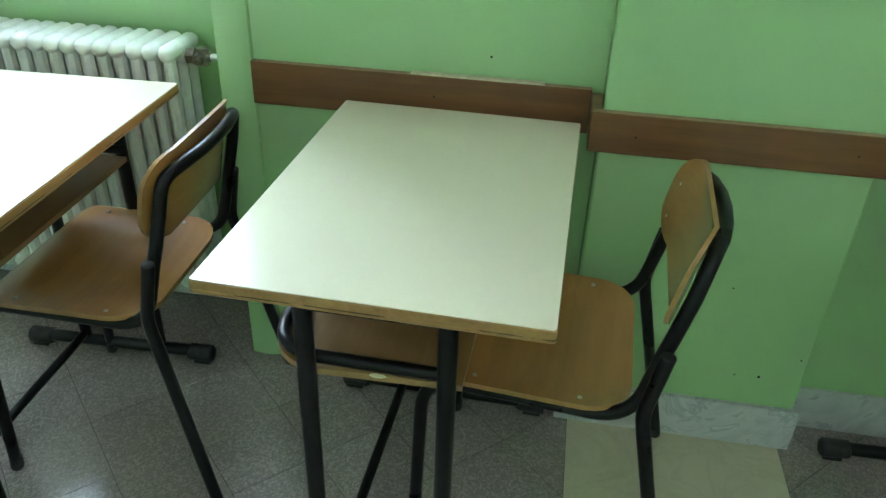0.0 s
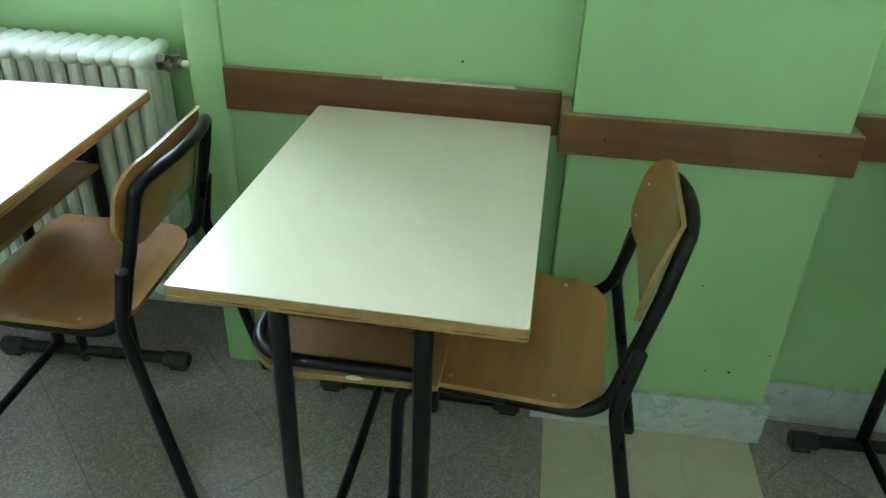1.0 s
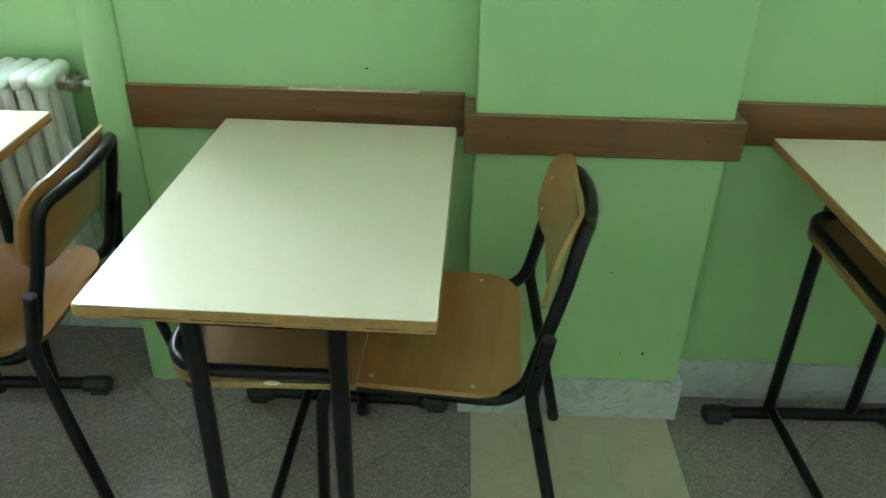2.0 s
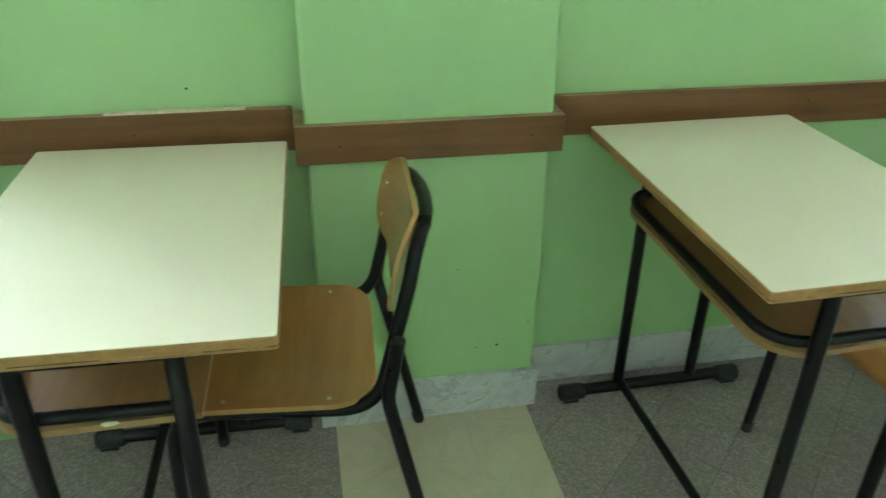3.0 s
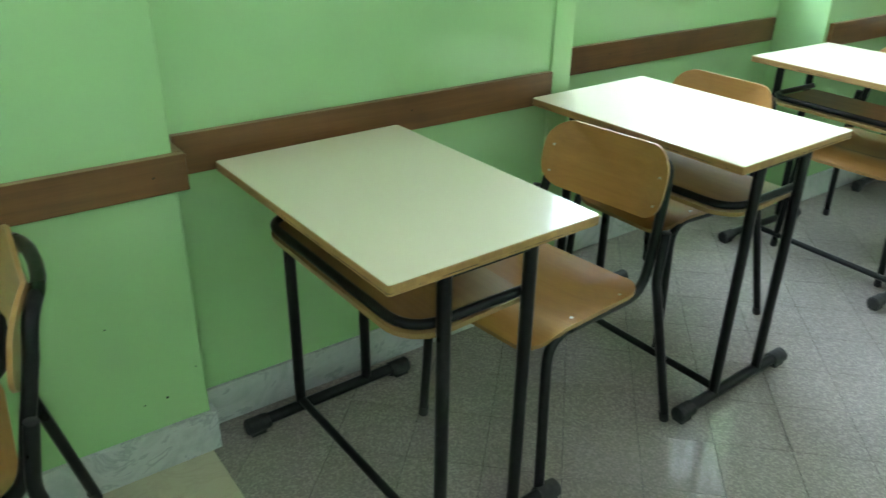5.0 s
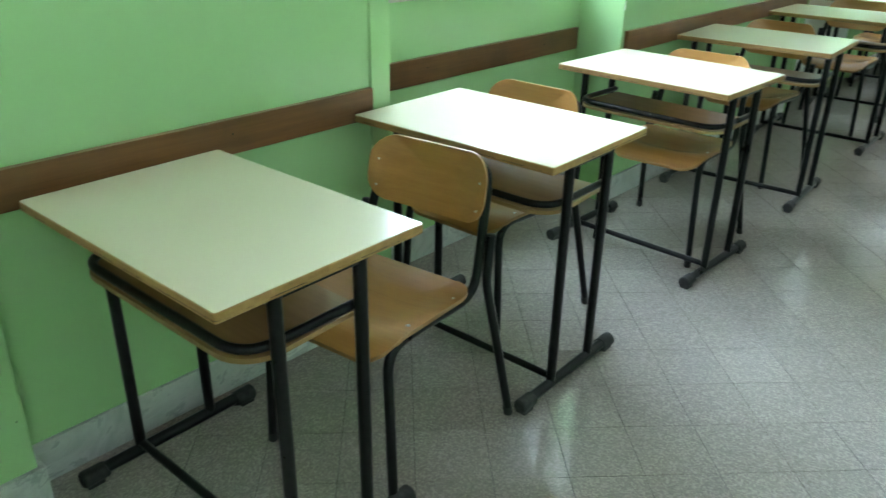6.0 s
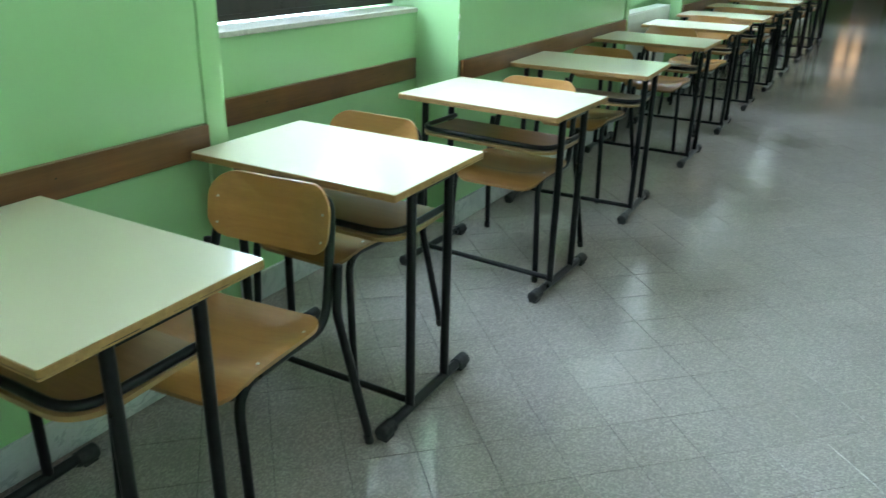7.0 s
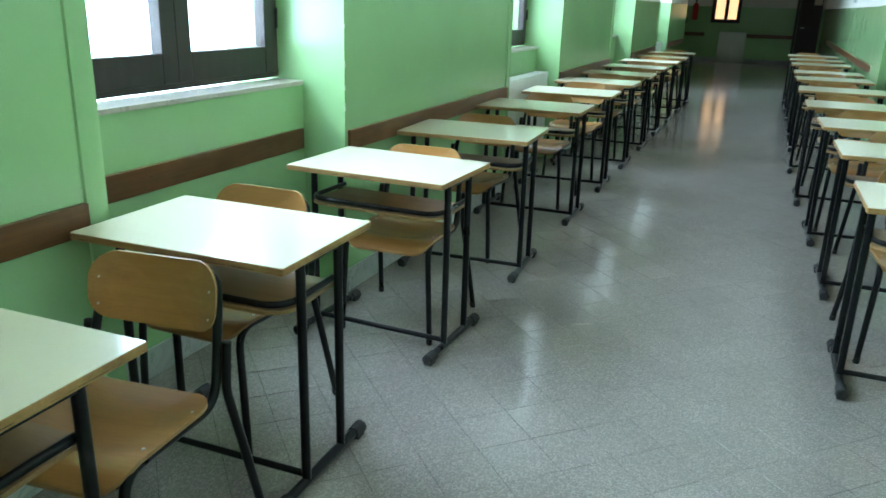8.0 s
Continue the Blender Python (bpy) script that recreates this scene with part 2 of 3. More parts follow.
def tube(bm, pts, r, seg=10, closed=False):
    """A round tube along pts, with flat ends."""
    pts = [Vector(p) for p in pts]
    n = len(pts)
    rings, up = [], None
    for i, p in enumerate(pts):
        if closed:
            d = (pts[(i + 1) % n] - pts[i - 1]).normalized()
        else:
            d = (pts[min(i + 1, n - 1)] - pts[max(i - 1, 0)]).normalized()
        if up is None:
            up = d.orthogonal().normalized()
        up = (up - d * up.dot(d)).normalized()
        side = d.cross(up)
        rr = r[i] if isinstance(r, list) else r
        rings.append([bm.verts.new(p + (up * math.cos(2 * math.pi * j / seg) + side * math.sin(2 * math.pi * j / seg)) * rr) for j in range(seg)])
    pairs = list(zip(rings, rings[1:])) + ([(rings[-1], rings[0])] if closed else [])
    for a, b in pairs:
        for j in range(seg):
            bm.faces.new((a[j], a[(j + 1) % seg], b[(j + 1) % seg], b[j]))
    if not closed:
        bm.faces.new(rings[0][::-1])
        bm.faces.new(rings[-1])


def rounded_outline(w, h, r, steps=6):
    """A rounded rectangle, centred, as (u, v) points."""
    out = []
    for cx, cy, a0 in ((w / 2 - r, h / 2 - r, 0), (-w / 2 + r, h / 2 - r, 90), (-w / 2 + r, -h / 2 + r, 180), (w / 2 - r, -h / 2 + r, 270)):
        for i in range(steps + 1):
            a = radians(a0 + 90 * i / steps)
            out.append((cx + r * math.cos(a), cy + r * math.sin(a)))
    return out


def sheet(bm, w, h, r, thick, shape, n=14):
    """A bent plywood sheet: a rounded rectangle w x h, mapped by shape(u, v, t)."""
    out = rounded_outline(w, h, r)
    layers = []
    for k in range(n, 0, -1):
        s = k / n
        layers.append([(u * s, v * s) for u, v in out])
    for t in (0.0, thick):
        rings = [[bm.verts.new(shape(u, v, t)) for u, v in ring] for ring in layers]
        mid = bm.verts.new(shape(0, 0, t))
        m = len(out)
        for a, b in zip(rings, rings[1:]):
            for j in range(m):
                bm.faces.new((a[j], a[(j + 1) % m], b[(j + 1) % m], b[j]))
        for j in range(m):
            bm.faces.new((rings[-1][j], rings[-1][(j + 1) % m], mid))
        if t == 0.0:
            rim = rings[0]
        else:
            for j in range(m):
                bm.faces.new((rim[j], rim[(j + 1) % m], rings[0][(j + 1) % m], rings[0][j])).material_index = 1


def cyl(bm, p, q, r, seg=12):
    tube(bm, [p, q], r, seg)


# ---------- the corridor ----------
CEIL, RIGHT, END = 3.6, -2.98, 24.0
DEEP, PLANE = 0.22, 0.345
# the first bay repeats the spacing out of view, added for light from the left
SEGMENTS = [(-8.4, -6.10), (-4.66, -2.14), (-0.84, 1.80), (3.27, 5.77), (7.29, 9.75), (11.25, 13.70), (15.2, 18.0)]
RECESSES = [(a[1], b[0]) for a, b in zip(SEGMENTS, SEGMENTS[1:])]
SILL_ZS, HEAD_Z = [1.026, 1.0, 1.026, 1.026, 1.026, 1.026], 2.65

for i, (x0, x1) in enumerate(SEGMENTS):
    bm = bmesh.new()
    l = 0.0 if i == 0 else 0.04
    prism(bm, [(x0, 0), (x1, 0), (x1 + (0 if i == 6 else 0.035), 0.6), (x0 - l, 0.6)], 0, CEIL)
    setting("wall_left_%d" % (i + 1), bm, M_WALL, "glossy green painted corridor wall with white upper part", category="wall")
for i, (x0, x1) in enumerate(RECESSES):
    bm = bmesh.new()
    block(bm, x0, x1, DEEP, 0.6, 0, SILL_ZS[i])
    setting("parapet_%d" % (i + 1), bm, M_WALL, "green painted parapet wall below a window", category="wall")
    bm = bmesh.new()
    block(bm, x0, x1, 0.004, 0.6, HEAD_Z, CEIL)
    setting("lintel_%d" % (i + 1), bm, M_WALL, "white painted wall above a window", category="wall")
bm = bmesh.new()
block(bm, 0.0, 0.535, -0.09, 0.0, 0, CEIL, 0.006)
setting("wall_pilaster", bm, M_WALL, "green painted pilaster standing out from the wall", category="wall")
bm = bmesh.new()
block(bm, -8.4, END, RIGHT - 0.3, RIGHT, 0, CEIL)
setting("wall_right", bm, M_WALL, "green and white painted wall across the corridor", category="wall")
bm = bmesh.new()
block(bm, 9.35, 10.15, RIGHT, RIGHT + 0.1, 0, CEIL, 0.006)
setting("wall_right_pilaster", bm, M_WALL, "light green pilaster on the far side wall", category="wall")
# out of view, added only to shut the corridor against outside light
bm = bmesh.new()
block(bm, -8.7, -8.4, RIGHT, 0.6, 0, CEIL)
setting("wall_back", bm, M_WALL, "unseen green wall added to close off the corridor", category="wall")
bm = bmesh.new()
block(bm, END, END + 0.3, RIGHT - 0.3, 2.3, 0, CEIL)
setting("wall_end", bm, M_WALL, "green wall at the far end of the corridor", category="wall")
bm = bmesh.new()
block(bm, 18.0, END, 2.0, 2.3, 0, CEIL)
block(bm, 17.7, 18.0, 0.6, 2.3, 0, CEIL)
setting("wall_side_hall", bm, M_WALL, "green wall of the hall at the far end", category="wall")
bm = bmesh.new()
block(bm, -8.7, END + 0.3, RIGHT - 0.3, 2.3, CEIL, CEIL + 0.2)
setting("ceiling", bm, M_CEIL, "plain white plaster ceiling of the corridor")

# rounded beads on the wall ends beside the recesses
for i, (x0, x1) in enumerate(SEGMENTS):
    edge = x1
    for e, flip in ((edge, 1),) + (((-0.84, -1),) if i == 2 else ()):
        if i == 6:
            continue
        bm = bmesh.new()
        w = 0.084
        prof = []
        for k in range(9):
            a = math.pi * k / 8
            prof.append((e - flip * (w / 2 - w / 2 * math.cos(a)), -0.014 * math.sin(a) ** 0.6 - 0.0005))
        prof += [(e - flip * w, 0.02), (e + flip * 0.003, 0.02)]
        prism(bm, prof, 0.0, CEIL)
        setting("trim_corner_bead", bm, M_WALL, "rounded green painted plaster bead on a wall corner", True, "trim")

# skirting of grey marble
SK = 0.118


def skirting(x0, x1, y0, y1):
    bm = bmesh.new()
    block(bm, min(x0, x1), max(x0, x1), min(y0, y1), max(y0, y1), 0, SK, 0.002)
    return setting("baseboard", bm, M_SKIRT, "veined grey marble skirting along the wall", False, "baseboard")


skirting(-0.76, -0.014, -0.012, 0)
skirting(0.549, 1.71, -0.012, 0)
skirting(-0.013, 0.548, -0.104, -0.09)
skirting(-0.013, 0.0, -0.0895, 0)
skirting(0.535, 0.548, -0.0895, 0)
skirting(1.713, 1.813, -0.026, 0.0)
skirting(1.802, 1.815, 0.0005, DEEP - 0.013)
for (x0, x1) in RECESSES:
    skirting(x0 + 0.012, x1 - 0.03, DEEP - 0.012, DEEP)
for (x0, x1) in SEGMENTS[:2] + SEGMENTS[3:]:
    skirting(x0, x1 - 0.08, -0.012, 0)
skirting(-8.3, 9.34, RIGHT, RIGHT + 0.012)
skirting(10.16, END - 0.02, RIGHT, RIGHT + 0.012)
skirting(END - 0.012, END, RIGHT + 0.02, 2.0)

# wooden chair rail, board by board
RZ0, RZ1 = 0.724, 0.820


def rail(x0, x1, y0, y1, screws=(), z1=RZ1):
    ob = thing("chair_rail", "brown stained wooden rail board screwed to the wall", "rail", "chair rail boards", kind="structure")
    bm = bmesh.new()
    block(bm, x0, x1, y0, y1, RZ0, z1, 0.0022)
    board = part("board", bm, M_RAIL, ob, smooth=False)
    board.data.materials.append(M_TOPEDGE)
    # upward faces take a paler wood than the sides
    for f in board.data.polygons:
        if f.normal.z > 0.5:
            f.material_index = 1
    for sx, sz in screws:
        bm = bmesh.new()
        cyl(bm, (sx, y0 - 0.0008, sz), (sx, y0 + 0.01, sz), 0.0026, 10)
        part("screw_hole", bm, M_HOLE, ob, "dark recessed screw hole")
    return ob


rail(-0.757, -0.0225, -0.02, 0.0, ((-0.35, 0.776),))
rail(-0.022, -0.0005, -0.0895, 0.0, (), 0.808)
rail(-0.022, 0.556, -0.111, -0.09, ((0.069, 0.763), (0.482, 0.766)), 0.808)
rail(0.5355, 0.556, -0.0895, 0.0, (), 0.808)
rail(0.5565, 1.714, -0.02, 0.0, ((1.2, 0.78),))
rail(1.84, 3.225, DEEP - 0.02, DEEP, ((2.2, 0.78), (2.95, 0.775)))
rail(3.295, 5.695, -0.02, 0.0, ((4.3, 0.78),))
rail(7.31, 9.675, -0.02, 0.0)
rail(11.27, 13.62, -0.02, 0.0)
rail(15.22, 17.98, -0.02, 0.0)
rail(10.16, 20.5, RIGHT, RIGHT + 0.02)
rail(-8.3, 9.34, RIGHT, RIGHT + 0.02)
for y0, y1 in ((-2.3, -1.1), (0.05, 0.6)):
    bm = bmesh.new()
    block(bm, END - 0.03, END, y0, y1, 0.70, 0.80, 0.003)
    setting("trim_end_rail", bm, M_RAIL, "dark wooden rail board on the end wall", False, "rail")
bm = bmesh.new()
block(bm, -0.402, -0.120, -0.0195, -0.003, RZ1, RZ1 + 0.004, 0.001)
setting("trim_rail_strip", bm, M_TAPE, "pale bare wood strip lying along the rail top", False, "trim")


# old plug holes and flaked paint on the walls
for hx, hy, hz, hr in ((-0.235, 0.0, 0.865, 0.0028), (0.383, -0.09, 0.197, 0.0022), (0.437, -0.09, 0.199, 0.0035), (0.33, -0.09, 0.43, 0.0018), (0.515, -0.09, 0.26, 0.002)):
    bm = bmesh.new()
    cyl(bm, (hx, hy - 0.0006, hz), (hx, hy + 0.004, hz), hr, 9)
    setting("wall_plug_hole", bm, M_HOLE, "small dark plug hole in the green wall", False, "hole")
rnd = random.Random(3)
for cz, ch in ((0.93, 0.05), (1.02, 0.025), (1.13, 0.035), (1.3, 0.02)):
    bm = bmesh.new()
    ring = []
    for k in range(9):
        a = 2 * math.pi * k / 9
        ring.append((3.2745 + 0.004 * math.cos(a) * rnd.uniform(0.6, 1.2), cz + ch * 0.5 * math.sin(a) * rnd.uniform(0.7, 1.1)))
    lo = [bm.verts.new((x, -0.0008, z)) for x, z in ring]
    hi = [bm.verts.new((x, 0.003, z)) for x, z in ring]
    bm.faces.new(lo)
    bm.faces.new(hi[::-1])
    for k in range(9):
        bm.faces.new((lo[k], lo[(k + 1) % 9], hi[(k + 1) % 9], hi[k]))
    setting("wall_paint_chip", bm, M_CEIL, "white plaster showing where green paint flaked off", False, "chip")

# ---------- windows ----------
def window(i, x0, x1):
    c = (x0 + x1) / 2
    sill = SILL_ZS[i]
    w0, w1 = x0 + 0.03, x1 - 0.03
    ob = thing("window_%d" % (i + 1), "dark brown wooden two-leaf window with bright panes", "window", kind="structure")
    y0, y1 = PLANE, PLANE + 0.06
    z0, z1 = sill + 0.03, HEAD_Z
    bm = bmesh.new()
    block(bm, w0, w0 + 0.05, y0, y1, z0, z1, 0.003)
    block(bm, w1 - 0.05, w1, y0, y1, z0, z1, 0.003)
    block(bm, w0 + 0.0505, w1 - 0.0505, y0, y1, z1 - 0.05, z1, 0.003)
    block(bm, w0 + 0.0505, w1 - 0.0505, y0, y1, z0, z0 + 0.035, 0.003)
    part("window_frame", bm, M_FRAME, ob, smooth=False)
    for s0, s1 in ((w0 + 0.04, c - 0.001), (c + 0.001, w1 - 0.04)):
        sash = thing("sash", "", "")
        sash.parent = ob
        bm = bmesh.new()
        ys0, ys1 = y0 - 0.018, y1 - 0.02
        zb, zt = z0 + 0.025, z1 - 0.04
        low = 0.072 if i == 1 else 0.118
        block(bm, s0, s0 + 0.082, ys0, ys1, zb, zt, 0.004)
        block(bm, s1 - 0.082, s1, ys0, ys1, zb, zt, 0.004)
        block(bm, s0 + 0.0825, s1 - 0.0825, ys0 + 0.001, ys1, zb, zb + low, 0.004)
        block(bm, s0 + 0.0825, s1 - 0.0825, ys0 + 0.001, ys1, zt - 0.085, zt, 0.004)
        part("sash_frame", bm, M_FRAME, sash, smooth=False)
        bm = bmesh.new()
        block(bm, s0 + 0.075, s1 - 0.075, y0 + 0.012, y0 + 0.016, zb + low - 0.008, zt - 0.08)
        g = part("pane", bm, M_GLASS, sash, "clear glass pane", smooth=False)
        g.visible_shadow = False
        for hz in (zb + 0.2, zt - 0.2):
            bm = bmesh.new()
            xx = s0 - 0.004 if s0 < c - 0.3 else s1 + 0.004
            cyl(bm, (xx, ys0 - 0.004, hz), (xx, ys0 - 0.004, hz + 0.09), 0.007)
            part("hinge", bm, M_BLACK, sash)
    bm = bmesh.new()
    block(bm, x0 + 0.004, x1 - 0.036, DEEP - 0.018, PLANE + 0.02, sill, sill + 0.020, 0.003)
    part("window_sill", bm, M_SILL, ob, "pale worn marble sill", smooth=False)
    window_light(w0 + 0.02, w1 - 0.02, z0 + 0.02, z1 - 0.02, PLANE + 0.075, WINDOW_WATTS * (1.6 if i == 1 else 1.3 if i == 2 else 1.08))
    return ob


# window 1 and its lamp are unseen, added to brighten the left floor
for i, (x0, x1) in enumerate(RECESSES):
    window(i, x0, x1)
bm = bmesh.new()
block(bm, -8.6, 17.7, 1.5, 1.52, 0, CEIL)
setting("backdrop_outside", bm, M_CEIL, "pale blank outside beyond the windows", False, "backdrop")


# ---------- radiators ----------
def radiator(x_right, count, y, z0, z1, pitch=0.0415):
    ob = thing("radiator", "cream white column radiator below a window", "radiator", "radiators", pose(x_right, y, 0))
    bm = bmesh.new()
    r = 0.0155
    for dy in (-0.05, 0.0, 0.05):
        tube(bm, [(0, dy, z0 + 0.02), (0, dy, z1 - 0.03)], r, 8)
    for zc, rr in ((z1 - 0.022, 0.0205), (z0 + 0.022, 0.0205)):
        tube(bm, [(0, -0.078, zc), (0, -0.072, zc), (0, -0.06, zc), (0, 0.06, zc), (0, 0.072, zc), (0, 0.078, zc)], [0.008, 0.016, rr, rr, 0.016, 0.008], 12)
    for zc in (z1 - 0.04, z0 + 0.04):
        tube(bm, [(-pitch / 2, 0, zc), (pitch / 2, 0, zc)], 0.022, 12)
    first = part("column", bm, M_RAD, ob)
    first.location = (-0.03, 0, 0)
    for k in range(1, count):
        c = new("column", first.data)
        c.parent, c.location = ob, (-0.03 - k * pitch, 0, 0)
    valve = thing("valve", "", "")
    valve.parent = ob
    zc = z1 - 0.04
    bm = bmesh.new()
    cyl(bm, (-0.008, 0, zc), (0.012, 0, zc), 0.02, 6)
    cyl(bm, (0.012, 0, zc), (0.05, 0, zc), 0.011)
    cyl(bm, (0.03, 0, zc - 0.02), (0.03, 0, zc + 0.02), 0.014, 8)
    cyl(bm, (0.03, -0.035, zc), (0.03, 0.0, zc), 0.012, 8)
    part("valve_body", bm, M_BRASS, valve, "dull metal valve with union nuts")
    bm = bmesh.new()
    cyl(bm, (0.05, 0, zc), (0.115, 0, zc), 0.008)
    part("pipe", bm, M_RAD, ob, "thin white supply pipe")
    for fx in (-0.12, -count * pitch + 0.08):
        for fz in (z0 + 0.06, z1 - 0.06):
            bm = bmesh.new()
            tube(bm, [(fx, 0.0, fz), (fx, DEEP - y, fz)], 0.009, 8)
            part("wall_bracket", bm, M_RAD, ob)
    return ob


radiator(-0.962, 25, 0.115, 0.14, 0.815)


def panel_radiator(x0, x1, y0, y1, z0, z1):
    """A flat steel radiator with a slotted top."""
    ob = thing("panel_radiator", "flat white steel panel radiator below a window", "radiator", "radiators", pose(x0, y0, 0))
    w, d = x1 - x0, y1 - y0
    bm = bmesh.new()
    block(bm, 0, w, 0, 0.018, z0, z1 - 0.012, 0.006)
    part("front_panel", bm, M_RAD, ob)
    bm = bmesh.new()
    block(bm, 0, w, d - 0.018, d, z0, z1 - 0.012, 0.006)
    part("back_panel", bm, M_RAD, ob)
    for sx in (0.0, w - 0.004):
        bm = bmesh.new()
        block(bm, sx, sx + 0.004, 0.0185, d - 0.0185, z0 + 0.02, z1 - 0.012, 0.001)
        part("side_cover", bm, M_RAD, ob)
    for k in range(5):
        bm = bmesh.new()
        a = k * d / 5
        block(bm, 0, w, a + 0.003, a + d / 5 - 0.003, z1 - 0.0118, z1, 0.002)
        part("top_slat", bm, M_RAD, ob)
    for fx in (0.15, w - 0.15):
        bm = bmesh.new()
        block(bm, fx - 0.015, fx + 0.015, d + 0.0005, DEEP - y0, z0 + 0.08, z1 - 0.1, 0.002)
        part("wall_bracket", bm, M_RAD, ob)
    return ob


panel_radiator(5.90, 7.10, 0.05, 0.17, 0.14, 0.835)
panel_radiator(13.85, 15.02, 0.05, 0.17, 0.14, 0.835)


# ---------- desks ----------
def make_desk(m):
    """A single school desk, 72 x 50 cm, 76 cm high; its user sits on the +x side."""
    ob = thing("school_desk", "school desk with cream laminate top and black tube frame", "desk", "school desks", m)
    top = 0.76
    bm = bmesh.new()
    prism(bm, rounded_outline(0.50, 0.716, 0.006, 2), top - 0.022, top - 0.0014)
    bmesh.ops.bevel(bm, geom=[e for e in bm.edges if abs(e.verts[0].co.z - e.verts[1].co.z) < 1e-6], offset=0.0015, segments=1, affect="EDGES")
    board = part("tabletop", bm, M_EDGE, ob, "worn plywood board with raw edges", smooth=False)
    bm = bmesh.new()
    prism(bm, rounded_outline(0.497, 0.713, 0.005, 2), top - 0.0013, top)
    part("laminate", bm, M_LAM, board, "smooth cream laminate sheet", smooth=False)
    bm = bmesh.new()
    prism(bm, rounded_outline(0.4995, 0.7155, 0.006, 2), top - 0.0165, top - 0.0150)
    # the darker middle ply shows as a thin worn line
    ply = part("middle_ply", bm, M_PLYLINE, board, "thin dark worn ply line", smooth=False)
    ply.scale = (1.0025, 1.0018, 1.0)
    for sy in (-1, 1):
        y = 0.318 * sy
        for lx in (-0.105, 0.105):
            bm = bmesh.new()
            tube(bm, [(lx, y, 0.03), (lx, y, top - 0.0245)], 0.0145, 12)
            part("leg", bm, M_BLACK, ob)
        bm = bmesh.new()
        prism(bm, [(-0.10, y - 0.010), (0.10, y - 0.010), (0.10, y + 0.010), (-0.10, y + 0.010)], top - 0.046, top - 0.0225)
        prism(bm, [(-0.205, y - 0.014), (0.205, y - 0.014), (0.205, y + 0.014), (-0.205, y + 0.014)], top - 0.0265, top - 0.0222)
        for g in (-1, 1):
            a = [bm.verts.new(p) for p in ((g * 0.118, y - 0.002, top - 0.028), (g * 0.19, y - 0.002, top - 0.028), (g * 0.118, y - 0.002, top - 0.05))]
            c = [bm.verts.new(p) for p in ((g * 0.118, y + 0.002, top - 0.028), (g * 0.19, y + 0.002, top - 0.028), (g * 0.118, y + 0.002, top - 0.05))]
            bm.faces.new(a)
            bm.faces.new(c[::-1])
            for j in range(3):
                bm.faces.new((a[j], a[(j + 1) % 3], c[(j + 1) % 3], c[j]))
        part("top_rail", bm, M_BLACK, ob, smooth=False)
        bm = bmesh.new()
        tube(bm, [(-0.25, y, 0.029), (0.235, y, 0.029)], 0.0165, 12)
        bar = part("foot_bar", bm, M_BLACK, ob)
        for ex, d in ((-0.268, 1), (0.25, -1)):
            bm = bmesh.new()
            tube(bm, [(ex, y, 0.025), (ex + d * 0.005, y, 0.025), (ex + d * 0.062, y, 0.026), (ex + d * 0.066, y, 0.027)], [0.018, 0.0232, 0.0218, 0.018], 12)
            block(bm, min(ex + d * 0.008, ex + d * 0.05), max(ex + d * 0.008, ex + d * 0.05), y - 0.016, y + 0.016, 0.0, 0.012)
            part("end_cap", bm, M_RUBBER, bar, "scuffed black rubber end cap")
    bm = bmesh.new()
    tube(bm, [(-0.105, -0.318, 0.052), (-0.105, 0.318, 0.052)], 0.0115, 10)
    part("crossbar", bm, M_BLACK, ob)
    # book shelf with its tube rim
    zs = 0.585
    bm = bmesh.new()
    pts = [(0.125, -0.30), (0.125, 0.30)]
    n = 8
    for k in range(n + 1):
        a = radians(90 + 90 * k / n)
        pts.append((-0.095 + 0.085 * math.cos(a), 0.225 + 0.085 * math.sin(a)))
    for k in range(n + 1):
        a = radians(180 + 90 * k / n)
        pts.append((-0.095 + 0.085 * math.cos(a), -0.225 + 0.085 * math.sin(a)))
    prism(bm, pts, zs, zs + 0.011)
    part("shelf", bm, M_SHELF, ob, "dusty brown plywood book shelf", smooth=False)
    bm = bmesh.new()
    q = fillet([(0.115, -0.301, zs + 0.027), (-0.170, -0.301, zs + 0.027), (-0.170, 0.301, zs + 0.027), (0.115, 0.301, zs + 0.027)], 0.085, 8)
    tube(bm, q, 0.0105, 10)
    part("shelf_rim", bm, M_BLACK, ob, "bent black tube round the shelf")
    return ob


